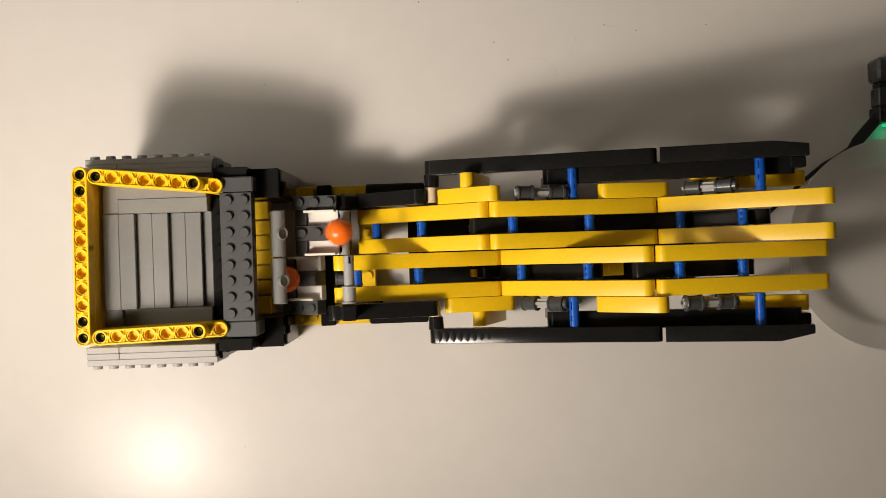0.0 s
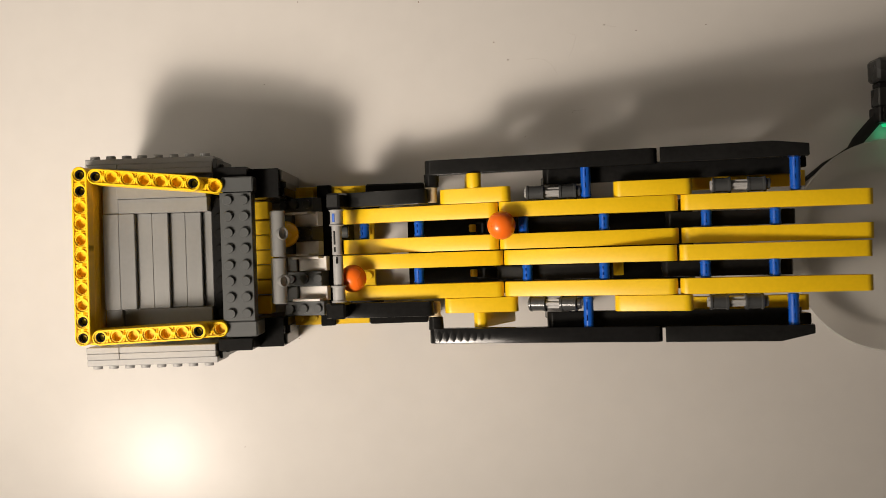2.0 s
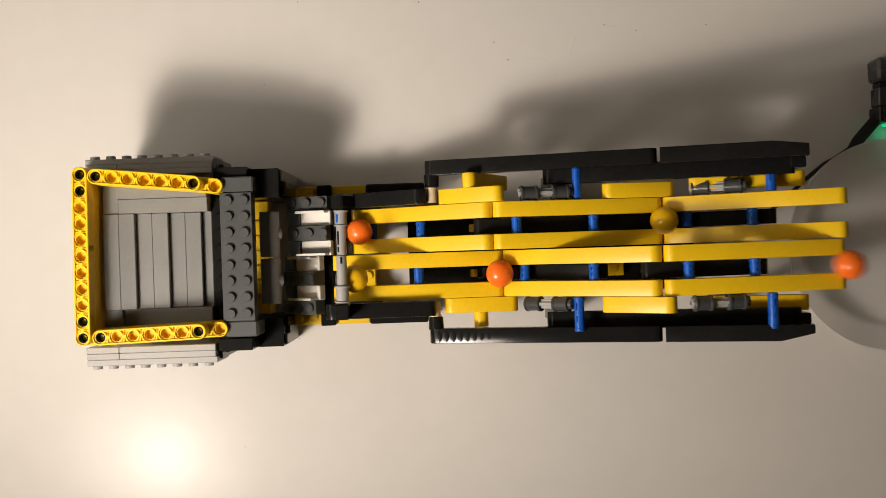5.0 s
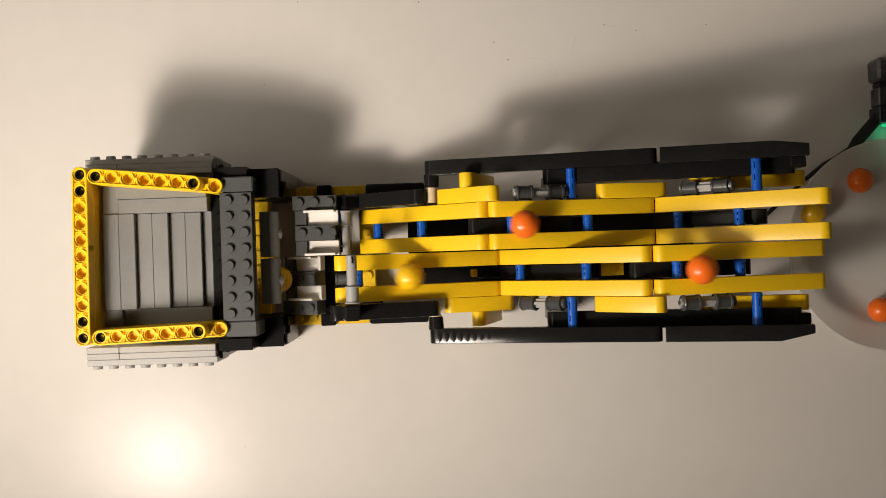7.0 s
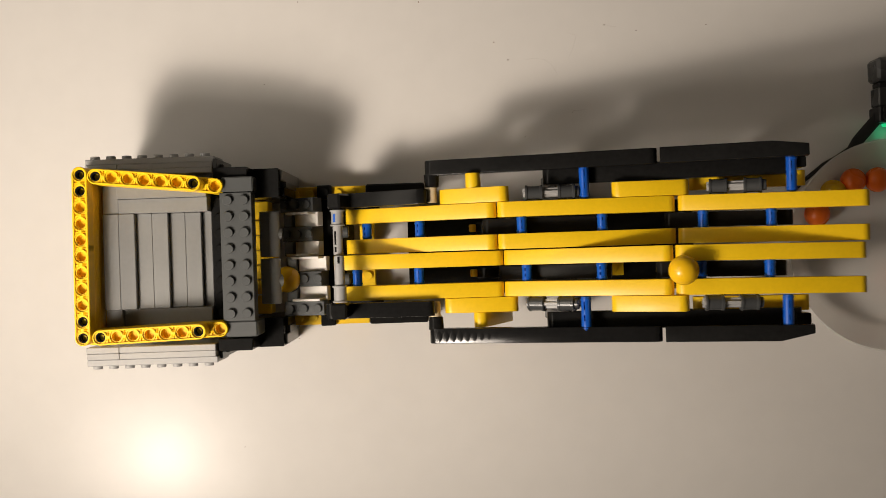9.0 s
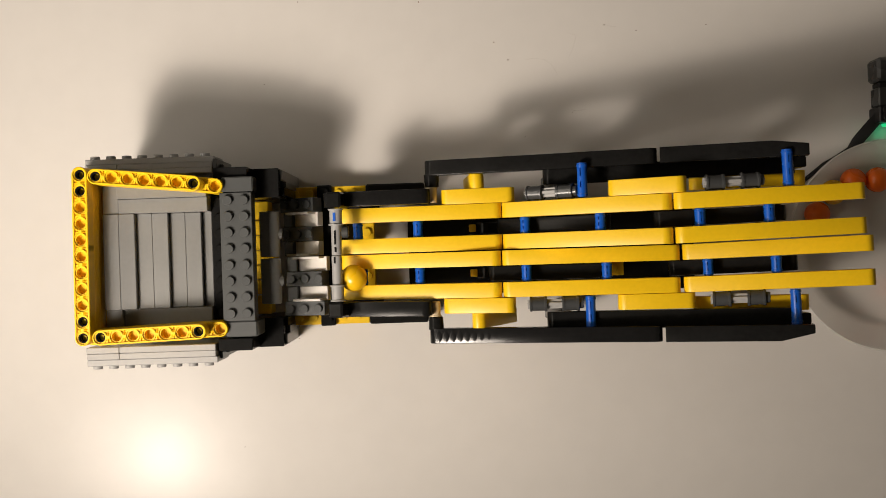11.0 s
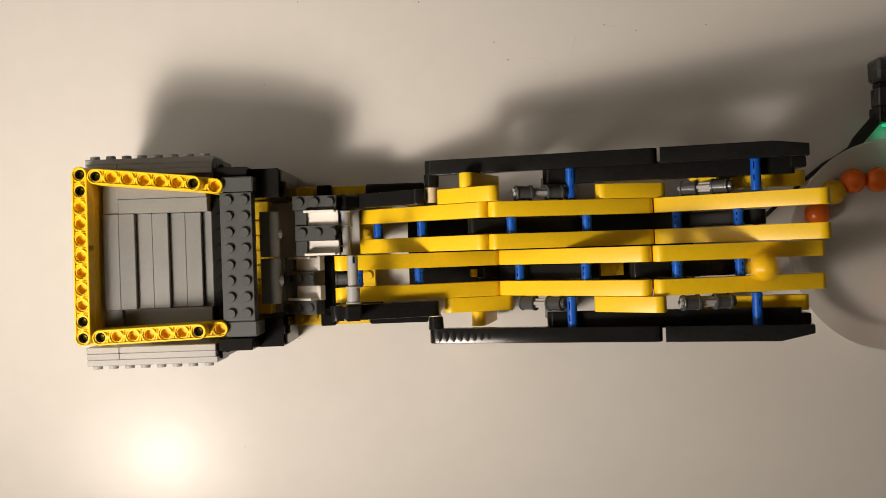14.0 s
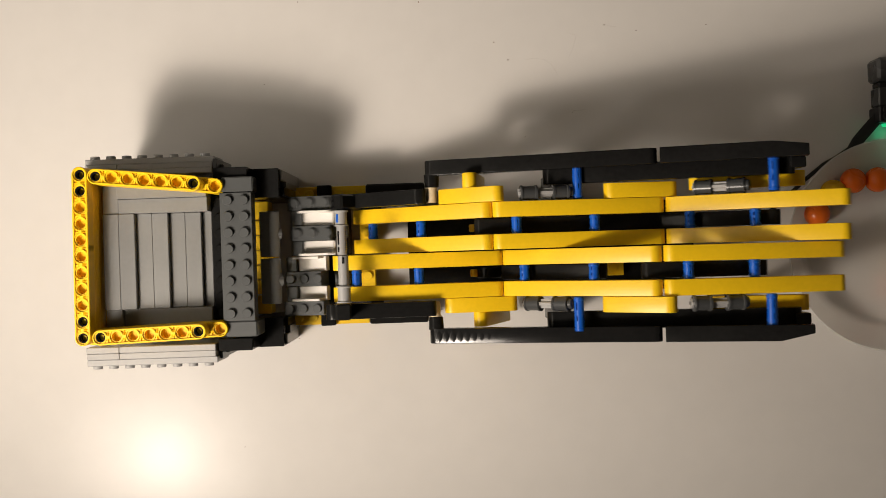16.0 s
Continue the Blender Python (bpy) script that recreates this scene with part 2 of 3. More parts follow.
# ---- the hopper ----
def build_hopper():
    hp = thing("ball_hopper", "grey and yellow toy-brick hopper with stepped floor on table", "toy hopper", MODEL)
    wall = part("back_beam", holed(bmesh.new(), 11, z1=83), YELLOW, hp, at=T(-171.4, 43.7, 0, 0, 0, -90.6))
    def solid(n, z1, h):
        bm = bmesh.new()
        slab(bm, n, 0, w=h, h=7.6, x0=-3.9)
        bmesh.ops.rotate(bm, verts=bm.verts[:], matrix=Matrix.Rotation(radians(90), 3, "X"))
        bmesh.ops.translate(bm, verts=bm.verts[:], vec=(0, 0, z1 - h / 2))
        return bm
    pin = mesh_of("black_pin", lathe(bmesh.new(), [(0, -7), (2.42, -7), (2.42, -1.4), (2.2, -1.1), (1.85, -1.1), (1.6, -1.5), (1.55, -4.8), (0, -4.8)], 20), BLACK, True)
    for k in range(3):
        part("lower_beam", solid(11, 75 - 8 * k, 7.8), YELLOW, hp, at=T(-171.4, 43.7, 0, 0, 0, -90.6))
    for i in (0, 1, 9, 10):
        part("black_pin", pin, BLACK, hp, at=T(-171.4, 43.7, 83, 0, 0, -90.6) @ T(8 * i, 0, 0))
    for sy, a0, ang in ((1, 42.6, -5.9), (-1, -36.3, 1.7)):
        part("side_beam", holed(bmesh.new(), 7, z1=83), YELLOW, hp, at=T(-163.8, a0, 0, 0, 0, ang))
        low = T(-170.8, a0 + (0.6 if sy > 0 else -0.2), 0, 0, 0, ang)
        part("lower_side_beam", holed(bmesh.new(), 9, z1=75), YELLOW, hp, at=low)
        part("lower_side_beam", solid(9, 67, 7.8), YELLOW, hp, at=low)
        for i in (0, 6):
            part("black_pin", pin, BLACK, hp, at=T(-163.8, a0, 83, 0, 0, ang) @ T(8 * i, 0, 0))
    # floor steps down to the lift
    for i in range(3):
        for k in range(2):
            x = -166 + 16 * i + 8 * k
            part("floor_tile", box(bmesh.new(), x, x + 7.9, -23.8, 24.4, 44.2, 67 - 3.2 * i), GREY, hp)
    part("floor_tile", box(bmesh.new(), -117.9, -113.2, -30, 34, 44.2, 57.4), GREY, hp)
    for y0, y1 in ((24.5, 31.8), (31.9, 41)):
        part("floor_border", box(bmesh.new(), -158, -113.2, y0, y1, 44.2, 68.5 if y0 > 30 else 66.5), GREY, hp)
    part("floor_border", box(bmesh.new(), -157.9, -113.2, -32.4, -23.9, 44.2, 62.4), GREY, hp)
    part("floor_border", box(bmesh.new(), -166, -158.1, -33, -23.9, 44.2, 65.2), GREY, hp)
    part("floor_border", box(bmesh.new(), -166, -158.1, 24.5, 41, 44.2, 66), GREY, hp)
    part("floor_base", box(bmesh.new(), -168.2, -105.6, -36, 42, 38, 44), DARKGREY, hp)
    # outer walls with studs facing outwards
    for sy in (1, -1):
        y0 = 44 if sy > 0 else -42
        y1 = 52.5 if sy > 0 else -51.5
        lo, hi = min(y0, y1), max(y0, y1)
        mats = LIGHTGREY
        dz = -6 if sy > 0 else 0
        for k in range(3):
            a, b = sorted((y0 + (y1 - y0) * k / 3, y0 + (y1 - y0) * (k + 1) / 3 - 0.06 * sy))
            top = (72.3, 71.9, 71.2)[k] + dz
            for x0, x1 in (((-174.5, -158.2), (-158.05, -110)) if k < 2 else ((-174.6, -109.2),)):
                part("outer_plate", box(bmesh.new(), x0, x1, a, b, 45, top, 0.3), mats, hp)
        sm = studs_mesh("stud", mats)
        for i in range(8):
            part("stud", sm, mats, hp, at=T(-170.5 + 8 * i, y1, 67.5 + dz, -90 * sy))
        for i in range(3):
            part("step_brick", box(bmesh.new(), -109.8 + 2.2 * i, -107.8 + 2.2 * i, lo + 1 if sy > 0 else lo + 1.5 + 2.5 * i, hi - 1.5 - 2.5 * i if sy > 0 else hi - 1, 30, 66 - 6 * i), DARKGREY, hp)
        part("foot_brick", box(bmesh.new(), -172, -112, lo + 2, hi - 2, 0, 44.8), DARKGREY, hp)
    # dark bridge with two rows of studs
    br = part("bridge_brick", box(bmesh.new(), -105.4, -89.6, -31.0, 33.0, 63.4, 73), DARKGREY, hp, "dark grey brick with two rows of studs")
    sm = studs_mesh("stud", DARKGREY)
    for i in range(8):
        for k in range(2):
            part("stud", sm, DARKGREY, br, at=T(-101.4 + 8 * k, 29.1 - 8.06 * i, 73))
    for y0, y1 in ((33.2, 41), (-39, -31.2)):
        part("bridge_cap", box(bmesh.new(), -104.5, -88.8, y0, y1, 50, 72.4, 0.6), DARKGREY, hp)
    part("comb_plate", box(bmesh.new(), -113, -105.6, -33, 33, 48, 58), BLACK, hp)
    sm = studs_mesh("stud", BLACK)
    for i in range(8):
        part("stud", sm, BLACK, hp, at=T(-109.2, 29.1 - 8.06 * i, 58))
    # black towers beside the bridge
    for sy in (1, -1):
        f = lambda a, b: (min(sy * a, sy * b), max(sy * a, sy * b))
        part("tower_brick", box(bmesh.new(), -109, -92, *f(40, 46), 0, 70), BLACK, hp)
        if sy > 0:
            part("tower_brick", box(bmesh.new(), -93.5, -77.5, *f(30.6, 45.4), 0, 62), BLACK, hp)
            part("tower_edge", box(bmesh.new(), -77.4, -76.0, *f(39.3, 44.7), 0.5, 59), GREY, hp)
            part("tower_edge", box(bmesh.new(), -77.4, -75.4, *f(36.2, 39.2), 0.5, 51), DARKGREY, hp)
            part("tower_edge", box(bmesh.new(), -77.4, -75.6, *f(31.6, 36.1), 0.5, 56), BLACK, hp)
        else:
            part("tower_brick", box(bmesh.new(), -97, -80, *f(31.6, 46.8), 0, 46), BLACK, hp)
            part("tower_edge", box(bmesh.new(), -79.9, -78.5, *f(40.5, 46), 0.5, 43), GREY, hp)
            part("tower_edge", box(bmesh.new(), -79.9, -78.0, *f(36.5, 40.4), 0.5, 36), DARKGREY, hp)
            part("tower_edge", box(bmesh.new(), -79.9, -78.2, *f(32, 36.4), 0.5, 41), BLACK, hp)
    # yellow plates under the pushers, set low so the bridge shades them
    for i in range(5):
        y = 16.4 - 7.95 * i - 4
        part("yellow_brick", box(bmesh.new(), -98, -84.6 + 0.8 * (i % 2), y, y + 7.4, 24, 38 + 0.6 * (i % 2), 0.4), YELLOW, hp)
    for sy in (1, -1):
        part("yellow_brick", box(bmesh.new(), -98, -87.5, min(sy * 20.5, sy * 30), max(sy * 20.5, sy * 30), 24, 37, 0.4), YELLOW, hp)
    return hp


hopper = build_hopper()


# ---- the stair lift ----
def pin_mesh(name, length, r=2.45, mat=BLUE):
    """A friction pin along y with a collar at each end and slots cut into its sides."""
    a, b = 0.30 * length, 0.62 * length
    prof = [(0, r - 0.3), (0.3, r), (0.9, r), (1.0, r + 0.25), (1.7, r + 0.25), (1.8, r), (a - 0.1, r), (0.46 * length, r), (b, r), (0.84 * length, r),
            (length - 1.8, r), (length - 1.7, r + 0.25), (length - 1.0, r + 0.25), (length - 0.9, r), (length - 0.3, r), (length, r - 0.3)]
    turns = [math.radians(90 * q + d) for q in range(4) for d in (-7, 7, 26, 45, 64)]
    bm = bmesh.new()
    rings = [[bm.verts.new((rad * math.cos(t), y, rad * math.sin(t))) for t in turns] for y, rad in prof]
    cuts = []
    for k in range(len(rings) - 1):
        for i in range(20):
            fc = bm.faces.new((rings[k][i], rings[k][(i + 1) % 20], rings[k + 1][(i + 1) % 20], rings[k + 1][i]))
            if i % 5 == 0 and k in (6, 8):
                cuts.append(fc)
    bm.faces.new(rings[0][::-1])
    bm.faces.new(rings[-1])
    for fc in bmesh.ops.extrude_discrete_faces(bm, faces=cuts)["faces"]:
        c = fc.calc_center_median()
        bmesh.ops.translate(bm, verts=fc.verts[:], vec=Vector((-c.x, 0, -c.z)).normalized() * 1.2)
    return mesh_of(name, bm, mat, True)


lift = thing("ball_stair_lift", "yellow and black toy-beam ball lift with swinging rails", "toy machine", MODEL)
SLOPE = 15.3


def build_frame():
    for sy in (1, -1):
        f = lambda a, b: (min(sy * a, sy * b), max(sy * a, sy * b))
        # outer guide beams climb to the bowl
        part("guide_beam", slab(bmesh.new(), 15, 0, x0=-3, length=117.6), BLACK if sy > 0 else GLOSSBLACK, lift, at=T(0, sy * 43.2, 54.2, 0, -SLOPE))
        bm = bmesh.new()
        plan = [(0, -3.8), (68, -3.8), (68, 1.8 if sy > 0 else 0.2), (51.5 if sy > 0 else 53, 3.8), (0, 3.8)]
        lo = [bm.verts.new((u, sy * v, -3.9)) for u, v in plan]
        hi = [bm.verts.new((u, sy * v, 3.9)) for u, v in plan]
        bm.faces.new(lo)
        bm.faces.new(hi)
        for i in range(5):
            bm.faces.new((lo[i], lo[(i + 1) % 5], hi[(i + 1) % 5], hi[i]))
        bmesh.ops.bevel(bm, geom=bm.edges[:], offset=0.45, segments=2, affect="EDGES", profile=0.6)
        part("guide_beam", bm, BLACK, lift, at=T(111.8, sy * 43.2, 85.9, 0, -SLOPE))
        part("inner_guide_beam", slab(bmesh.new(), 15, 0, w=8.8, x0=0, length=122.5 if sy > 0 else 123.5), BLACK, lift, at=T(57, sy * 36.8, 61, 0, -11.5))
        part("end_block", box(bmesh.new(), 173, 180.5, *f(35, 40.2), 74, 92, 0.5), BLACK, lift)
        part("yellow_guide_beam", slab(bmesh.new(), 7, 0, x0=0), YELLOW, lift, at=T(130, sy * 30.6, 66.4, 0, -12))
        # pivot post
        part("pivot_connector", tube(bmesh.new(), (0.3, sy * 33.4, 54), (0.3, sy * 40.2, 54), 3.6, 20, r2=4.0, bevel=0.4), BLACK, lift)
        part("pivot_pin", tube(tube(bmesh.new(), (0, sy * 25.5, 54), (0, sy * 33.2, 54), 2.75, 20, bevel=0.3), (0, sy * 32.4, 54), (0, sy * 33.35, 54), 3.1, 20, bevel=0.2), TAN, lift)
        # base beams
        part("base_beam", box(bmesh.new(), -80, -37, *f(30, 38.2), 6, 15.5), YELLOW, lift)
        sm = studs_mesh("stud", YELLOW)
        for i in range(5):
            part("stud", sm, YELLOW, lift, at=T(-76 + 8 * i, sy * 34.1, 15.5))
        part("base_block", box(bmesh.new(), -36, -4, *f(29, 38), 0, 27, 0.8), BLACK, lift)
        part("base_post", box(bmesh.new(), -63.5, -55.5, *f(31, 38.8), 0, 19, 0.5), BLACK, lift)
        part("stud", studs_mesh("stud", BLACK), BLACK, lift, at=T(-59.5, sy * 34.9, 19))
        part("leg_beam", box(bmesh.new(), 62, 70, *f(32.4, 39.8), 0, 60, 0.5), BLACK, lift)
        part("leg_beam", box(bmesh.new(), 150, 158, *f(32.4, 39.8), 0, 78, 0.5), BLACK, lift)
    part("cross_beam", box(bmesh.new(), -63.8, -55.6, -30.9, 30.9, 8, 18, 0.4), BLACK, lift)
    for y in (12, -12):
        part("floor_plate", stud(box(bmesh.new(), -41, -33, y - 8, y + 8, 6, 14), -37, y, 14), YELLOW, lift)
    part("drive_block", box(bmesh.new(), -14, 140, -24, 24, 0, 20, 0.6), BLACK, lift)


build_frame()
# low bumps added on the near outer guide beam to place its glints
for i in range(9):
    bm = bmesh.new()
    bmesh.ops.create_uvsphere(bm, u_segments=20, v_segments=14, radius=1)
    bmesh.ops.scale(bm, verts=bm.verts[:], vec=(1.75, 3.4, 0.27 - 0.018 * i))
    part("ridge", bm, GLOSSBLACK, lift, at=T(0, -43.2, 54.2, 0, -SLOPE) @ T(2.6 + 3.75 * i, -0.2, 3.78))
for y in (12.1, -12.1):
    bm = bmesh.new()
    tube(bm, (21.5, y - 2.0, 30), (21.5, y + 2.0, 30), 2.1, 18, bevel=0.4)
    part("axle_bush", bm, YELLOW, lift)
    part("crank_disc", tube(bmesh.new(), (30, y - 3, 27), (30, y + 3, 27), 8, 24, bevel=0.6), BLACK, lift)
# black filler block, added to stop lamp light passing under the rails
part("light_block", box(bmesh.new(), 50, 140, -24, 24, 20.1, 33, 0.6), BLACK, lift)
brick = part("yellow_brick", box(bmesh.new(), 81, 101, -15.7, -7.9, 33.1, 37.5), YELLOW, lift)
for x in (87, 95):
    part("stud", stud(bmesh.new(), x, -11.8, 37.5), YELLOW, brick)
# connectors that show between the trays and the first rails
for y in (12.6, -12.9):
    bm = tube(bmesh.new(), (-53.5, y, 27), (-46, y, 27), 3.2, 18, bevel=0.4)
    tube(bm, (-53.8, y, 27), (-52.6, y, 27), 3.5, 18, bevel=0.2)
    part("grey_connector", bm, DARKGREY, lift)

rails, rods = {}, {}
ROD = 37.0                      # between the holes of a connecting rod


def build_rails(lane):
    sy = SIDE[lane]
    mid = sy * (INNER + 8)
    for s in (1, 2, 3):
        yo, yi = sy * (INNER + 16), sy * INNER
        seg = part("swing_rail", slab(bmesh.new(), 11, yo, length=87.8), YELLOW, lift)
        rails[lane, s] = seg
        part("rail_beam", slab(bmesh.new(), 11, yi, length=87.8), YELLOW, seg)
        for u in {1: (12, 44), 2: (12, 52), 3: (12, 44)}[s]:
            part("blue_pin", pin_mesh("blue_pin", 8.6), BLUE, seg, "blue friction pin", at=T(u, mid - 4.3, -0.6))
        if s < 3:
            part("stub_beam", slab(bmesh.new(), 5, sy * (INNER + 23.8), x0=57, length=37.8), YELLOW, seg)
        if s == 1:
            rods[lane] = part("connecting_rod", slab(bmesh.new(), 6, sy * (INNER + 31.4), w=7.6, h=7.4, x0=-3.7, length=ROD + 7.4), YELLOW, lift)
            part("gate_arm", slab(bmesh.new(), 7, sy * (INNER + 24.5), x0=-4, length=56, z=6), BLACK, seg)
            part("gate_post", box(bmesh.new(), 0.8, 8.8, min(sy * (INNER + 20), sy * (INNER + 28)), max(sy * (INNER + 20), sy * (INNER + 28)), 2, 21, 1), BLACK, seg)
            bm = bmesh.new()
            y0, y1 = (INNER - 4) * sy, (INNER + 19.5) * sy
            tube(bm, (5.4, y0, 18), (5.4, y1, 18), 2.6, 16, bevel=0.3)
            tube(bm, (5.4, y1 - sy * 8, 18), (5.4, y1, 18), 3.2, 16, bevel=0.3)
            for yy in (y1 - sy * 8.4, y1 - sy * 0.8):
                tube(bm, (5.4, yy, 18), (5.4, yy + sy * 0.8, 18), 3.9, 16, bevel=0.2)
            gb = part("gate_bar", bm, LIGHTGREY, seg, "light grey ball stop bar")
            # slots drawn as raised black strips: their inner shade is put in as colour
            bm = bmesh.new()
            for a, b in (((1.5, 4.2), (5.4, 12.5)) if sy > 0 else ((0.6, 4.0),)):
                box(bm, 4.9, 5.9, min(y0 + sy * a, y0 + sy * b), max(y0 + sy * a, y0 + sy * b), 20.2, 20.72, 0)
            part("slot_shade", bm, BLACK, seg)
            if sy > 0:
                part("blue_pin", box(bmesh.new(), 4.7, 6.1, min(y1 - sy * 2, y1 - sy * 6.4), max(y1 - sy * 2, y1 - sy * 6.4), 20.8, 21.3, 0.1), BLUE, seg)
        else:
            yy = INNER + 20.3
            px = {("a", 2): 43.6, ("b", 2): 43.4, ("a", 3): 53.4, ("b", 3): 51.9}[lane, s]
            part("slide_pin", pin_mesh("slide_pin", 17), BLUE, seg, "long blue guide pin", at=T(px, sy * yy if sy > 0 else -yy - 17, 0))
            x0 = {("a", 2): 13.4, ("b", 2): 12.4, ("a", 3): 14.4, ("b", 3): 12.8}[lane, s]
            yc = sy * (INNER + 23.8)
            for u, prof in ((x0 + 0.7, [(0, 0), (3.6, 0), (3.9, 0.3), (3.9, 1.0), (3.5, 1.3), (3.5, 7.3), (3.9, 7.5), (3.9, 8.5), (3.6, 8.7), (0, 8.7)]),
                            (x0 + 16.9, [(0, 0), (3.6, 0), (3.9, 0.2), (3.9, 1.2), (3.5, 1.4), (3.5, 7.2), (3.9, 7.5), (3.9, 8.4), (3.6, 8.7), (2.7, 8.7), (2.6, 10.4), (2.2, 10.7), (0, 10.7)])):
                part("axle_joiner", lathe(bmesh.new(), prof, 20), JOINER, seg, "grey axle connector", at=T(u, yc, 0, 0, 90))
            bm = bmesh.new()
            box(bm, x0 - 0.4, x0 + 19, yc - 2.35, yc + 2.35, -0.85, 0.85, 0.2)
            box(bm, x0 - 0.4, x0 + 19, yc - 0.85, yc + 0.85, -2.35, 2.35, 0.2)
            part("axle", bm, LIGHTGREY, seg)
            part("link_beam", slab(bmesh.new(), 11, mid, w=7.4, x0=-8, z=-10, length=62), BLACK, seg)


for ln in "ab":
    build_rails(ln)

# trays tip the balls onto the first rails; they turn about an axle
TRAY = (-30.0, 27.5)
lifters, flaps = {}, {}


def build_lifter(lane):
    sy = SIDE[lane]
    c = sy * (INNER + 8)
    hx, hz = TRAY
    f = lambda a, b: (min(c + sy * a, c + sy * b), max(c + sy * a, c + sy * b))
    B = lambda x0, x1, y0, y1, z0, z1, r=0.25: box(bmesh.new(), x0 - hx, x1 - hx, *f(y0, y1), z0 - hz, z1 - hz, r)
    lf = part("lifter", B(-71, -50, -3.9, 3.9, 50, 60), DARKGREY, lift, "dark grey and white tipping tray for balls")
    lifters[lane] = lf
    sm = studs_mesh("stud", DARKGREY)
    for x in (-67.5, -59.5, -51.5):
        part("stud", sm, DARKGREY, lf, at=T(x - hx, c, 60 - hz))
        part("stud", sm, DARKGREY, lf, at=T(x - hx - 1, c + sy * 16, 60 - hz))
    part("edge_plate", B(-72, -49, 12.1, 19.6, 52, 60), DARKGREY, lf)
    part("back_plate", B(-71, -65, 4.0, 12.0, 50, 58.6), DARKGREY, lf)
    part("back_plate", B(-71, -65, -11.8, -4.0, 50, 58.6), DARKGREY, lf)
    for y0, y1, w0, w1 in ((4.1, 11.9, 10.6, 11.9), (-11.9, -4.1, -11.9, -10.6)):
        bm = B(-64.8, -48.5, y0, y1, 52, 56.5)
        box(bm, -66 - hx, -50 - hx, *f(w0, w1), 56 - hz, 63 - hz, 0.2)
        part("white_panel", bm, WHITE, lf, "white panel with a low wall")
    part("tray_arm", B(-50, -44, -12, 20, 30, 40, 0.4), BLACK, lf)
    part("tray_arm", B(-46, -27, 12.5, 20, 28, 46, 0.6), BLACK, lf)
    bm = bmesh.new()
    tube(bm, (0, -11.8, 0), (0, 11.8, 0), 3.6, 24, bevel=0.4)
    # a darker grey than its own, to put in the shade it drops into
    fl = part("pusher_bar", bm, GREY, lift, "grey round pusher bar with a pin hole")
    part("pusher_plate", box(bmesh.new(), -6.2, 0, -11.6, 11.6, -3.2, 3.2, 0.5), GREY, fl, at=T(0, 0, 0, 0, -70))
    bm = bmesh.new()
    lathe(bm, [(2.3, 0.5), (2.3, 3.9), (2.6, 4.1), (3.1, 4.1), (3.3, 3.9), (3.3, 0)], 24)
    part("pin_socket", bm, GREY, fl, at=T(0, 0, 0, 0, 50))
    # pin set to black to put in the dark inside of the socket
    part("pin_end", tube(bmesh.new(), (0, 0, 0), (0, 0, 3.0), 2.25, 16), BLACK, fl, "black pin end", at=T(0, 0, 0, 0, 50))
    flaps[lane] = fl


for ln in "ab":
    build_lifter(ln)


# ---- the bowl, cable and plug ----
def build_bowl():
    bm = bmesh.new()
    prof = [(0, 0.4), (41, 0.4), (45.5, 1.6), (48.2, 4.6), (57.4, 20.4), (58.3, 21.6), (58.6, 22.6), (57.9, 23.0), (56.8, 22.0), (46.9, 5.6), (44.6, 3.0), (41, 1.9), (0, 1.9)]
    lathe(bm, prof, 96)
    bmesh.ops.remove_doubles(bm, verts=bm.verts[:], dist=0.01)
    ob = new("plastic_bowl", mesh_of("plastic_bowl", bm, MILK, True))
    ob.matrix_basis = MODEL @ pose(0.2528, -0.0047, 0)
    return tagged(ob, "translucent milky white plastic bowl on the table", "bowl")


build_bowl()


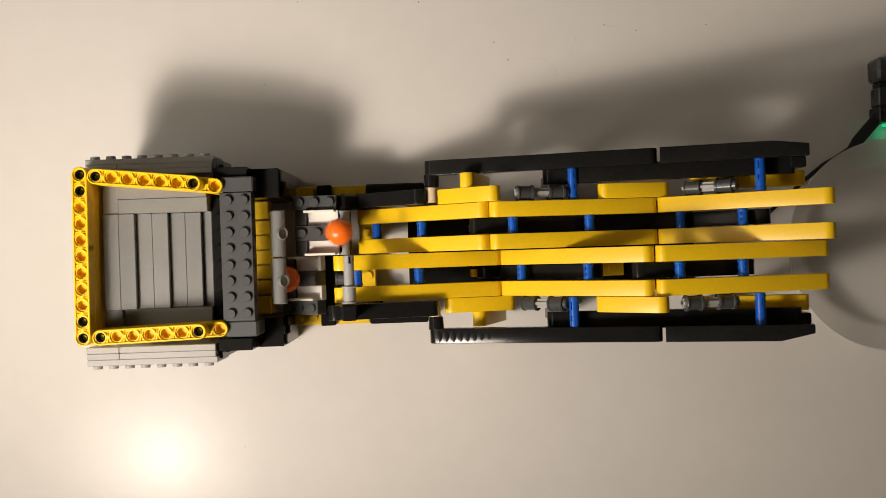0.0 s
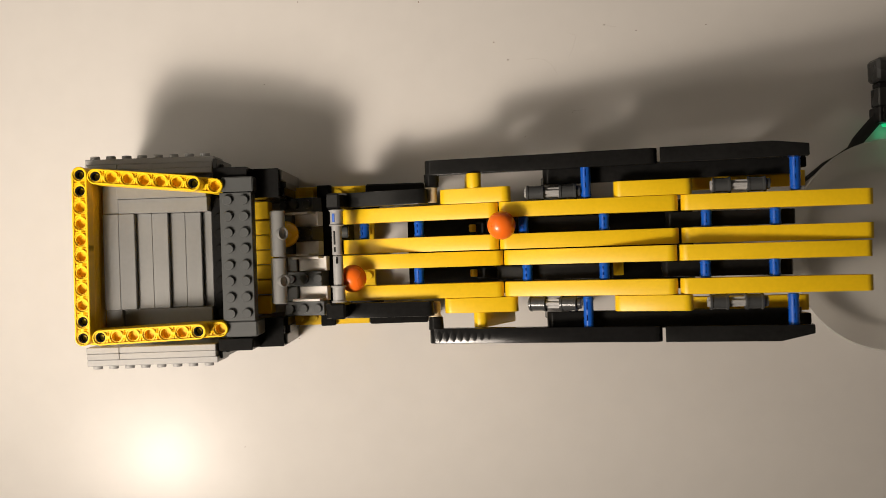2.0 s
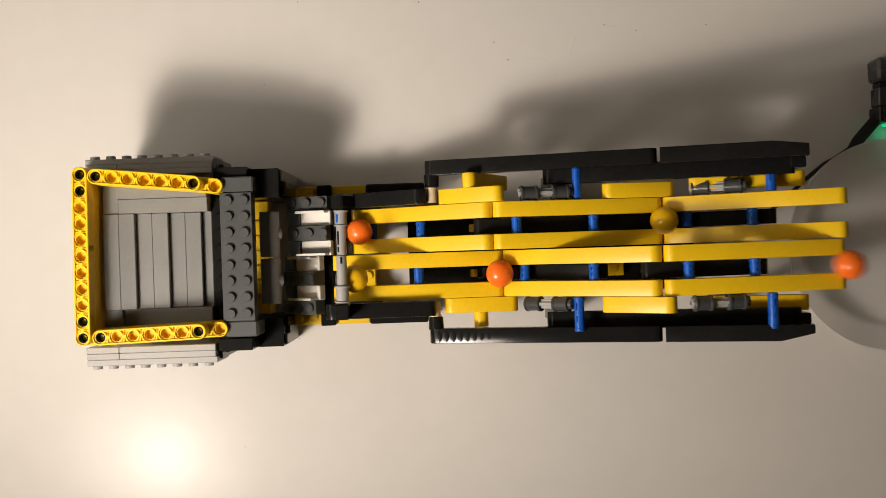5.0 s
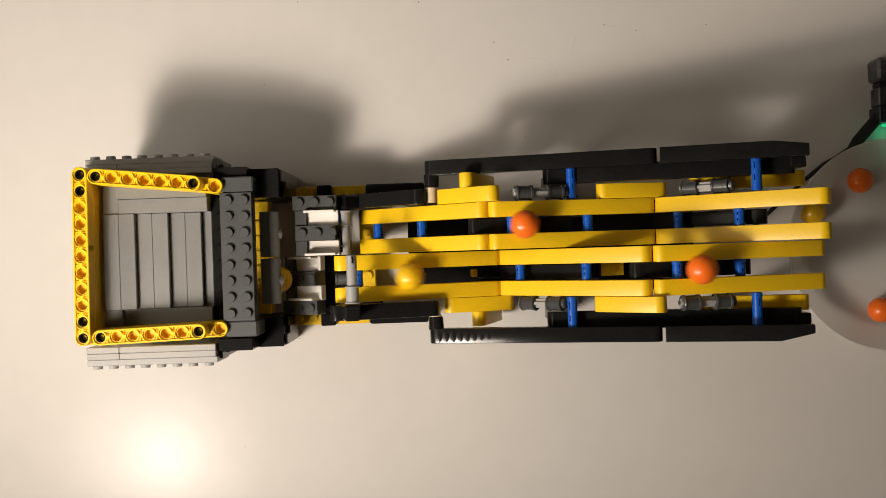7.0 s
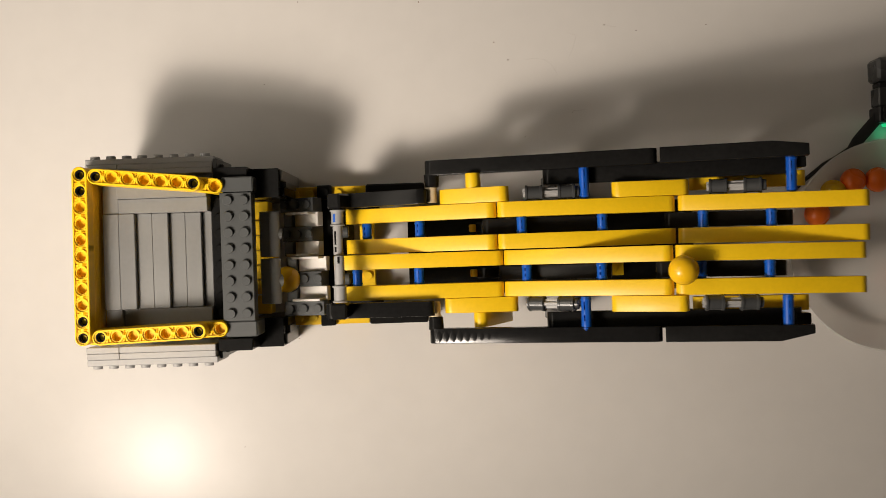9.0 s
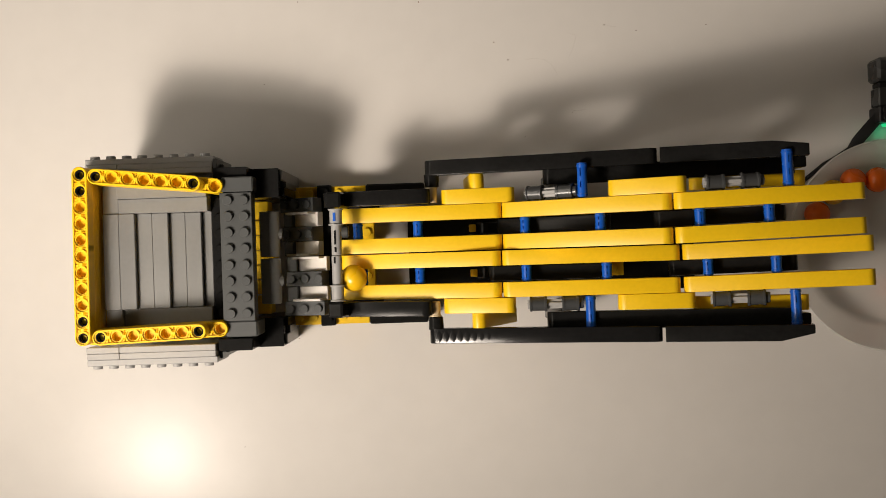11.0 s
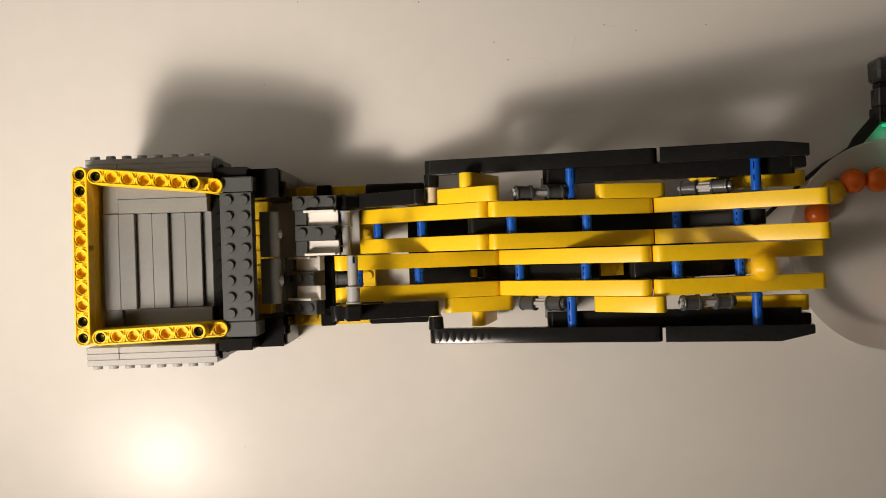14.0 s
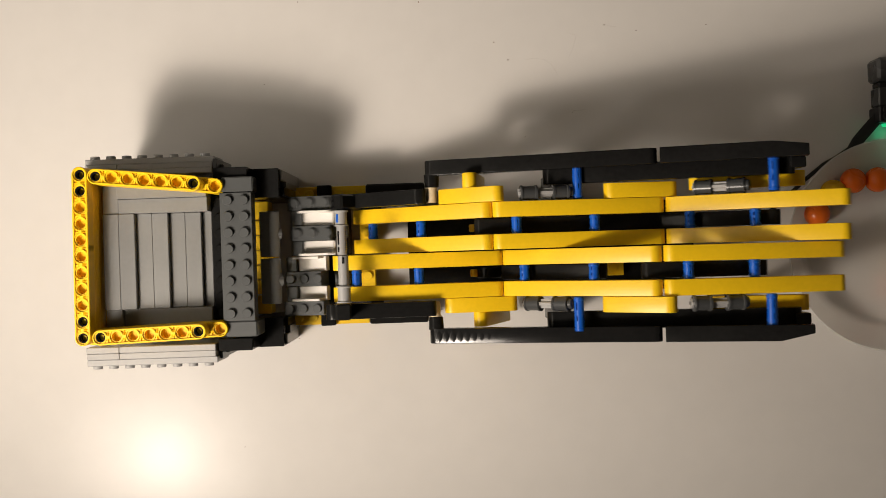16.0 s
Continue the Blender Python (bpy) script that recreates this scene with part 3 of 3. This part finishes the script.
def build_cable():
    """A flat black lead that runs over the table to a plug."""
    bm = bmesh.new()
    path = [(176, 3, 2), (185.2, 11, 2), (195, 19.4, 2), (205, 27.7, 2.5), (212, 34, 3), (223, 42.5, 3), (237.7, 49.7, 3.5), (244.4, 57.8, 5), (251, 65.6, 7), (256, 72, 9)]
    pts = []
    for i in range(len(path) - 1):
        for k in range(5):
            u = k / 5
            pts.append(Vector(path[i]).lerp(Vector(path[i + 1]), u))
    pts.append(Vector(path[-1]))
    prev = None
    for i, p in enumerate(pts):
        d = (pts[min(i + 1, len(pts) - 1)] - pts[max(i - 1, 0)]).normalized()
        side = d.cross(Vector((0, 0, 1))).normalized() * (1.1 + 2.1 * min(1, max(0, (i - 27) / 6)))
        up = Vector((0, 0, 0.8))
        ring = [bm.verts.new(p + a * side + b * up) for a, b in ((1, 0.4), (0.6, 1), (-0.6, 1), (-1, 0.4), (-1, -0.4), (-0.6, -1), (0.6, -1), (1, -0.4))]
        if prev:
            for k in range(8):
                j = (k + 1) % 8
                bm.faces.new((prev[k], prev[j], ring[j], ring[k]))
        prev = ring
    ob = new("power_cable", mesh_of("power_cable", bm, RUBBER, True))
    ob.matrix_basis = MODEL
    tagged(ob, "flat black rubber lead running over the table", "cable")
    pl = thing("cable_plug", "dark grey toy-brick cable plug standing on table", "plug", MODEL @ pose(0.250, 0.064, 0))
    part("plug_body", box(bmesh.new(), 0.5, 16, 0, 9, 0, 14, 0.8), RUBBER, pl)
    part("plug_neck", box(bmesh.new(), 1.8, 16, 9.1, 20, 0, 11, 0.8), JOINER, pl)
    part("plug_cover", box(bmesh.new(), 0, 16, 23, 36, 0, 15, 1.6), JOINER, pl, "clear smoke grey cover")
    part("plug_link", box(bmesh.new(), 3, 16, 20.1, 22.9, 0, 9, 0.3), RUBBER, pl)
    part("indicator_light", tube(bmesh.new(), (7.5, -1.6, 4), (7.5, 0.1, 4), 1.6, 16, bevel=0.4), GREEN, pl, "small glowing green indicator")
    sm = studs_mesh("stud", RUBBER)
    for y in (3, 6.6):
        part("stud", sm, RUBBER, pl, at=T(4.5, y, 14))
        part("stud", sm, RUBBER, pl, at=T(12.5, y, 14))


build_cable()


def build_crumbs():
    """Crumbs and hairs scattered on the table."""
    rnd = random.Random(4)
    bm = bmesh.new()
    spots = ((92, 128, 0.9), (29, 118, 0.7), (37, 108, 0.8), (150, 128, 0.7), (-102, 94, 0.6), (-83, 141, 0.7), (-14, 141, 0.8), (-113, -113, 0.6), (-82, -51, 0.8), (47, 64, 0.5), (74, 78, 0.5), (110.3, 124.8, 0.7))
    for x, y, r in spots:
        r *= 0.68
        n = 6
        top = bm.verts.new((x, y, r * 0.6))
        ring = [bm.verts.new((x + r * rnd.uniform(0.5, 1.1) * math.cos(2 * math.pi * i / n), y + r * rnd.uniform(0.4, 0.9) * math.sin(2 * math.pi * i / n), 0.02)) for i in range(n)]
        for i in range(n):
            bm.faces.new((top, ring[i], ring[(i + 1) % n]))
    hairs = (((93, 128), (96, 126.9), (99.5, 126.6)), ((48, 108.2), (53, 108.7), (58, 108.2), (62, 105), (65, 100)), ((70, 124), (76, 121.5), (74, 114), (72, 110.5)),
             ((77, 121.5), (74.5, 122.5)), ((73, 79.5), (77, 79), (81, 80)))
    for hair in hairs:
        p = [Vector((x, y, 0.12)) for x, y in hair]
        for u, v in zip(p, p[1:]):
            m1 = u.lerp(v, 0.5) + Vector((rnd.uniform(-0.2, 0.2), rnd.uniform(-0.2, 0.2), 0))
            tube(bm, u, m1, 0.016, 5)
            tube(bm, m1, v, 0.016, 5)
    ob = new("table_crumbs", mesh_of("table_crumbs", bm, CRUMB, False))
    tagged(ob, "scattered brown crumbs and hairs on the table", "crumbs", kind="stuff")


build_crumbs()

# ---- balls ----
R = 7.0
OVER = 9.6


def ball(name, mat, label):
    bm = bmesh.new()
    bmesh.ops.create_uvsphere(bm, u_segments=32, v_segments=32, radius=R)
    for v in bm.verts:
        if abs(v.co.z) > R * 0.999:
            v.co.z *= 0.87          # the mark of the mould
    return tagged(new(name, mesh_of(name, bm, mat, True)), label, "ball", "balls of the lift")


def vee(lane, j, t):
    """Where a ball rests in the dip between rail j and rail j + 1."""
    ch = chain(lane, t)
    (x1, z1, a1), (x2, z2, a2) = ch[j - 1], ch[j]
    n1, n2 = (-math.sin(a1), math.cos(a1)), (-math.sin(a2), math.cos(a2))
    d1 = n1[0] * x1 + n1[1] * z1 + OVER
    d2 = n2[0] * x2 + n2[1] * z2 + OVER
    det = n1[0] * n2[1] - n1[1] * n2[0]
    if a2 - a1 < 0.12:
        return on_rail(lane, j + 1, 2.0, OVER, t)
    x, z = (d1 * n2[1] - d2 * n1[1]) / det, (n1[0] * d2 - n2[0] * d1) / det
    return Vector((x, SIDE[lane] * (INNER + 8), z))


def place(lane, where, t):
    if isinstance(where, tuple):
        return Vector(where)
    if where == "wait":
        return Vector((-79, SIDE[lane] * (INNER + 8), 35))
    if where == "hidden":
        return Vector((-107, SIDE[lane] * (INNER + 8), 24))
    if where == "tray":
        return Vector((-48.5, SIDE[lane] * (INNER + 8), 52))
    if where == "start":
        return on_rail(lane, 1, 11.0, OVER, t)
    if where == "second":
        return on_rail(lane, 1, 25.0, OVER, t)
    if where == "half":
        return on_rail(lane, 1, 46.0, OVER, t)
    if where == "dip1":
        return vee(lane, 1, t)
    if where == "dip2":
        return vee(lane, 2, t)
    if where == "end":
        return on_rail(lane, 3, 86.0, OVER, t)


def ball_rows(lane, stops):
    """stops: (place, arrives, leaves); the ball speeds up on its way from stop to stop."""
    rows = []
    n = 480
    turn, before = Matrix.Rotation(0.6 + 0.9 * stops[1][1], 3, "Y"), None
    for k in range(n + 1):
        t = 16.0 * k / n
        p = None
        for i, (w, t0, t1) in enumerate(stops):
            if t <= t1:
                if t >= t0 or i == 0:
                    p = place(lane, w, t)
                else:
                    w0, _, l0 = stops[i - 1]
                    u = (t - l0) / max(t0 - l0, 1e-6)
                    u = u ** 1.5 if w0 in ("start", "dip1", "dip2") else u
                    p = place(lane, w0, t).lerp(place(lane, w, t), u)
                break
        if p is None:
            p = place(lane, stops[-1][0], t)
        if before is not None and (p - before).length > 1e-4:
            d = p - before
            axis = Vector((0, 0, 1)).cross(d)
            if axis.length > 1e-5:
                turn = Matrix.Rotation(min(1.3, Vector((d.x, d.y)).length / 5.6), 3, axis) @ turn
        before = p
        rows.append((t, MODEL @ Matrix.Translation(p * MM) @ turn.to_4x4()))
    return rows


BALLS = [
    ("orange", "a", [("tray", -1, 0.0), ("start", 0.1, 1.05), ("dip1", 1.42, 2.24), ("dip2", 2.62, 3.58), ("end", 3.92, 3.92), ((257, 28, 10), 4.05, 4.3), ((268, 10, 9.0), 4.8, 6.0), ((258, 27, 9.0), 6.3, 6.3), ((249, 32, 9.0), 6.5, 6.6), ((240.7, 32, 9.0), 7.0, 7.0), ((236.6, 32.0, 9.0), 7.3, 16)]),
    ("orange", "b", [("wait", -1, 0.99), ("tray", 1.13, 1.13), ("start", 1.27, 2.2), ("dip1", 2.58, 3.55), ("dip2", 3.92, 4.62), ("end", 5.0, 5.0), ((240, -30, 10), 5.15, 5.3), ((268, -18, 9.0), 5.9, 6.2), ((249.9, -41, 9.0), 7.0, 7.0), ((230.6, -42.5, 9.0), 7.2, 7.2), ((211, -32, 9.0), 7.35, 7.35), ((203, -19, 9.0), 7.5, 7.5), ((215.8, 14.0, 9.0), 7.9, 16)]),
    ("yellow", "a", [("hidden", -1, 0.4), ("wait", 0.6, 2.1), ("tray", 2.27, 2.27), ("start", 2.36, 3.46), ("dip1", 3.8, 4.6), ("dip2", 4.95, 5.9), ("end", 6.24, 6.24), ((226, 10, 10), 6.38, 6.5), ((211, 16, 9.0), 7.1, 7.2), ((225.2, 26, 9.0), 8.0, 16)]),
    ("orange", "b", [("hidden", -1, 2.1), ("wait", 2.35, 3.5), ("half", 3.6, 3.7), ("second", 3.82, 4.6), ("dip1", 4.9, 5.8), ("dip2", 6.15, 6.85), ("end", 7.27, 7.27), ((226, -8, 10), 7.4, 7.4), ((266, -8, 10), 7.8, 8.3), ((250.4, 32.2, 9.0), 8.9, 16)]),
    ("yellow", "b", [("hidden", -1, 3.4), ("wait", 3.52, 3.54), ("tray", 3.64, 3.64), ("start", 3.74, 6.82), ("dip1", 7.18, 8.0), ("dip2", 8.44, 9.2), ("end", 9.58, 9.58), ((232, 0, 10), 9.72, 9.8), ((271, 2, 9.0), 10.4, 16)]),
    ("orange", "a", [("hidden", -1, 2.5), ("wait", 2.7, 4.45), ("tray", 4.57, 4.57), ("start", 4.7, 5.7), ("dip1", 6.02, 6.87), ("dip2", 7.3, 8.05), ("end", 8.42, 8.42), ((242, 14, 14), 8.54, 8.56), ((270, 5, 9.0), 8.8, 8.8), ((264, -28, 9.0), 9.05, 9.05), ((251, -41, 9.0), 9.2, 9.25), ((262, -28, 9.0), 9.8, 16)]),
    ("yellow", "b", [("hidden", -1, 5.6), ((-83.5, -12.1, 33), 5.9, 7.6), ((-95, -12.1, 28), 7.85, 8.55), ("wait", 8.8, 10.4), ("tray", 10.52, 10.52), ("start", 10.64, 11.42), ("dip1", 11.83, 12.6), ("dip2", 13.02, 13.72), ("end", 14.12, 14.12), ((234, 0, 11), 14.25, 14.3), ((268, -13, 9.0), 14.9, 16)]),
]


def lifted(lane, t):
    """0 down, 1 up: a tray tips once a turn."""
    c = (t + float(np.interp(t, [p[0] for p in LEAD], [p[1] for p in LEAD]))) % P
    # after the throw a tray rests half way until the next ball pushes it down
    k = {"a": ((0, 1), (0.3, 1), (0.38, 0.7), (0.52, 0.7), (0.6, 0.2), (0.8, 0.04), (1.0, 0), (P - 0.19, 0), (P - 0.1, 0.85), (P - 0.02, 1), (P, 1)),
         "b": ((0, 0.13), (0.25, 0), (1.02, 0), (1.12, 0.85), (1.2, 1), (1.5, 1), (1.58, 0.6), (1.7, 0.48), (2.2, 0.44), (P, 0.13))}[lane]
    return float(np.interp(c, [p[0] for p in k], [p[1] for p in k]))


def motions():
    # the pins leave the rails a little sideways play
    n = 240
    times = [16.0 * k / n for k in range(n + 1)]
    for (lane, s), seg in rails.items():
        rows = []
        for t in times:
            x, z, a = chain(lane, t)[s - 1]
            play = float(np.interp(t, (3.35, 3.8, 4.0, 4.3), (0, 1, 1, 0)))
            rest = float(np.interp(t % P, PLAY[0], PLAY[1])) if s == 3 else 0.0
            aside, yaw = NUDGE.get((lane, s), (0, 0))
            rows.append((t, pose(x * MM, aside * play * MM, z * MM, 0, -math.degrees(a), rest + (yaw - rest) * play)))
        walk(seg, rows)
    # the cranks drive the first rails through the rods
    for lane, rod in rods.items():
        rows = []
        for t in times:
            x, z, a = chain(lane, t)[0]
            ax, az = x + 75.5 * math.cos(a), z + 75.5 * math.sin(a)
            w = 2 * math.pi * (t - {"a": 0.14, "b": 1.29}[lane]) / P
            dx, dz = 31.5 + 10.6 * math.sin(w) - ax, 23.5 + 10.6 * math.cos(w) - az
            rows.append((t, pose(ax * MM, 0, az * MM, 0, math.degrees(math.atan2(-dz, dx)))))
        walk(rod, rows)
    for lane, lf in lifters.items():
        walk(lf, [(t, pose((TRAY[0] - 1.3) * MM, 0, (TRAY[1] - 14) * MM, 0, -32 * (1 - lifted(lane, t)))) for t in times])
    # the pusher bars stand up while balls press from the hopper, then fall back
    for lane, fl in flaps.items():
        y = SIDE[lane] * (INNER + 8)
        keys = {"a": ((0, 1), (2.25, 1), (2.4, 0), (3.4, 0), (3.5, 0.9), (3.62, 0), (16, 0)), "b": ((0, 1), (3.5, 1), (3.62, 0), (16, 0))}[lane]
        rows = []
        for t in times:
            k = float(np.interp(t, [a[0] for a in keys], [a[1] for a in keys]))
            rows.append((t, pose((-82.9 + 3.7 * k) * MM, y * MM, (53.0 + 5.0 * k) * MM, 0, 70 * (1 - k))))
        walk(fl, rows)
    for colour, lane, stops in BALLS:
        mat = ORANGE if colour == "orange" else BALLYELLOW
        walk(ball("ball", mat, "small glossy %s plastic ball" % colour), ball_rows(lane, stops))


motions()
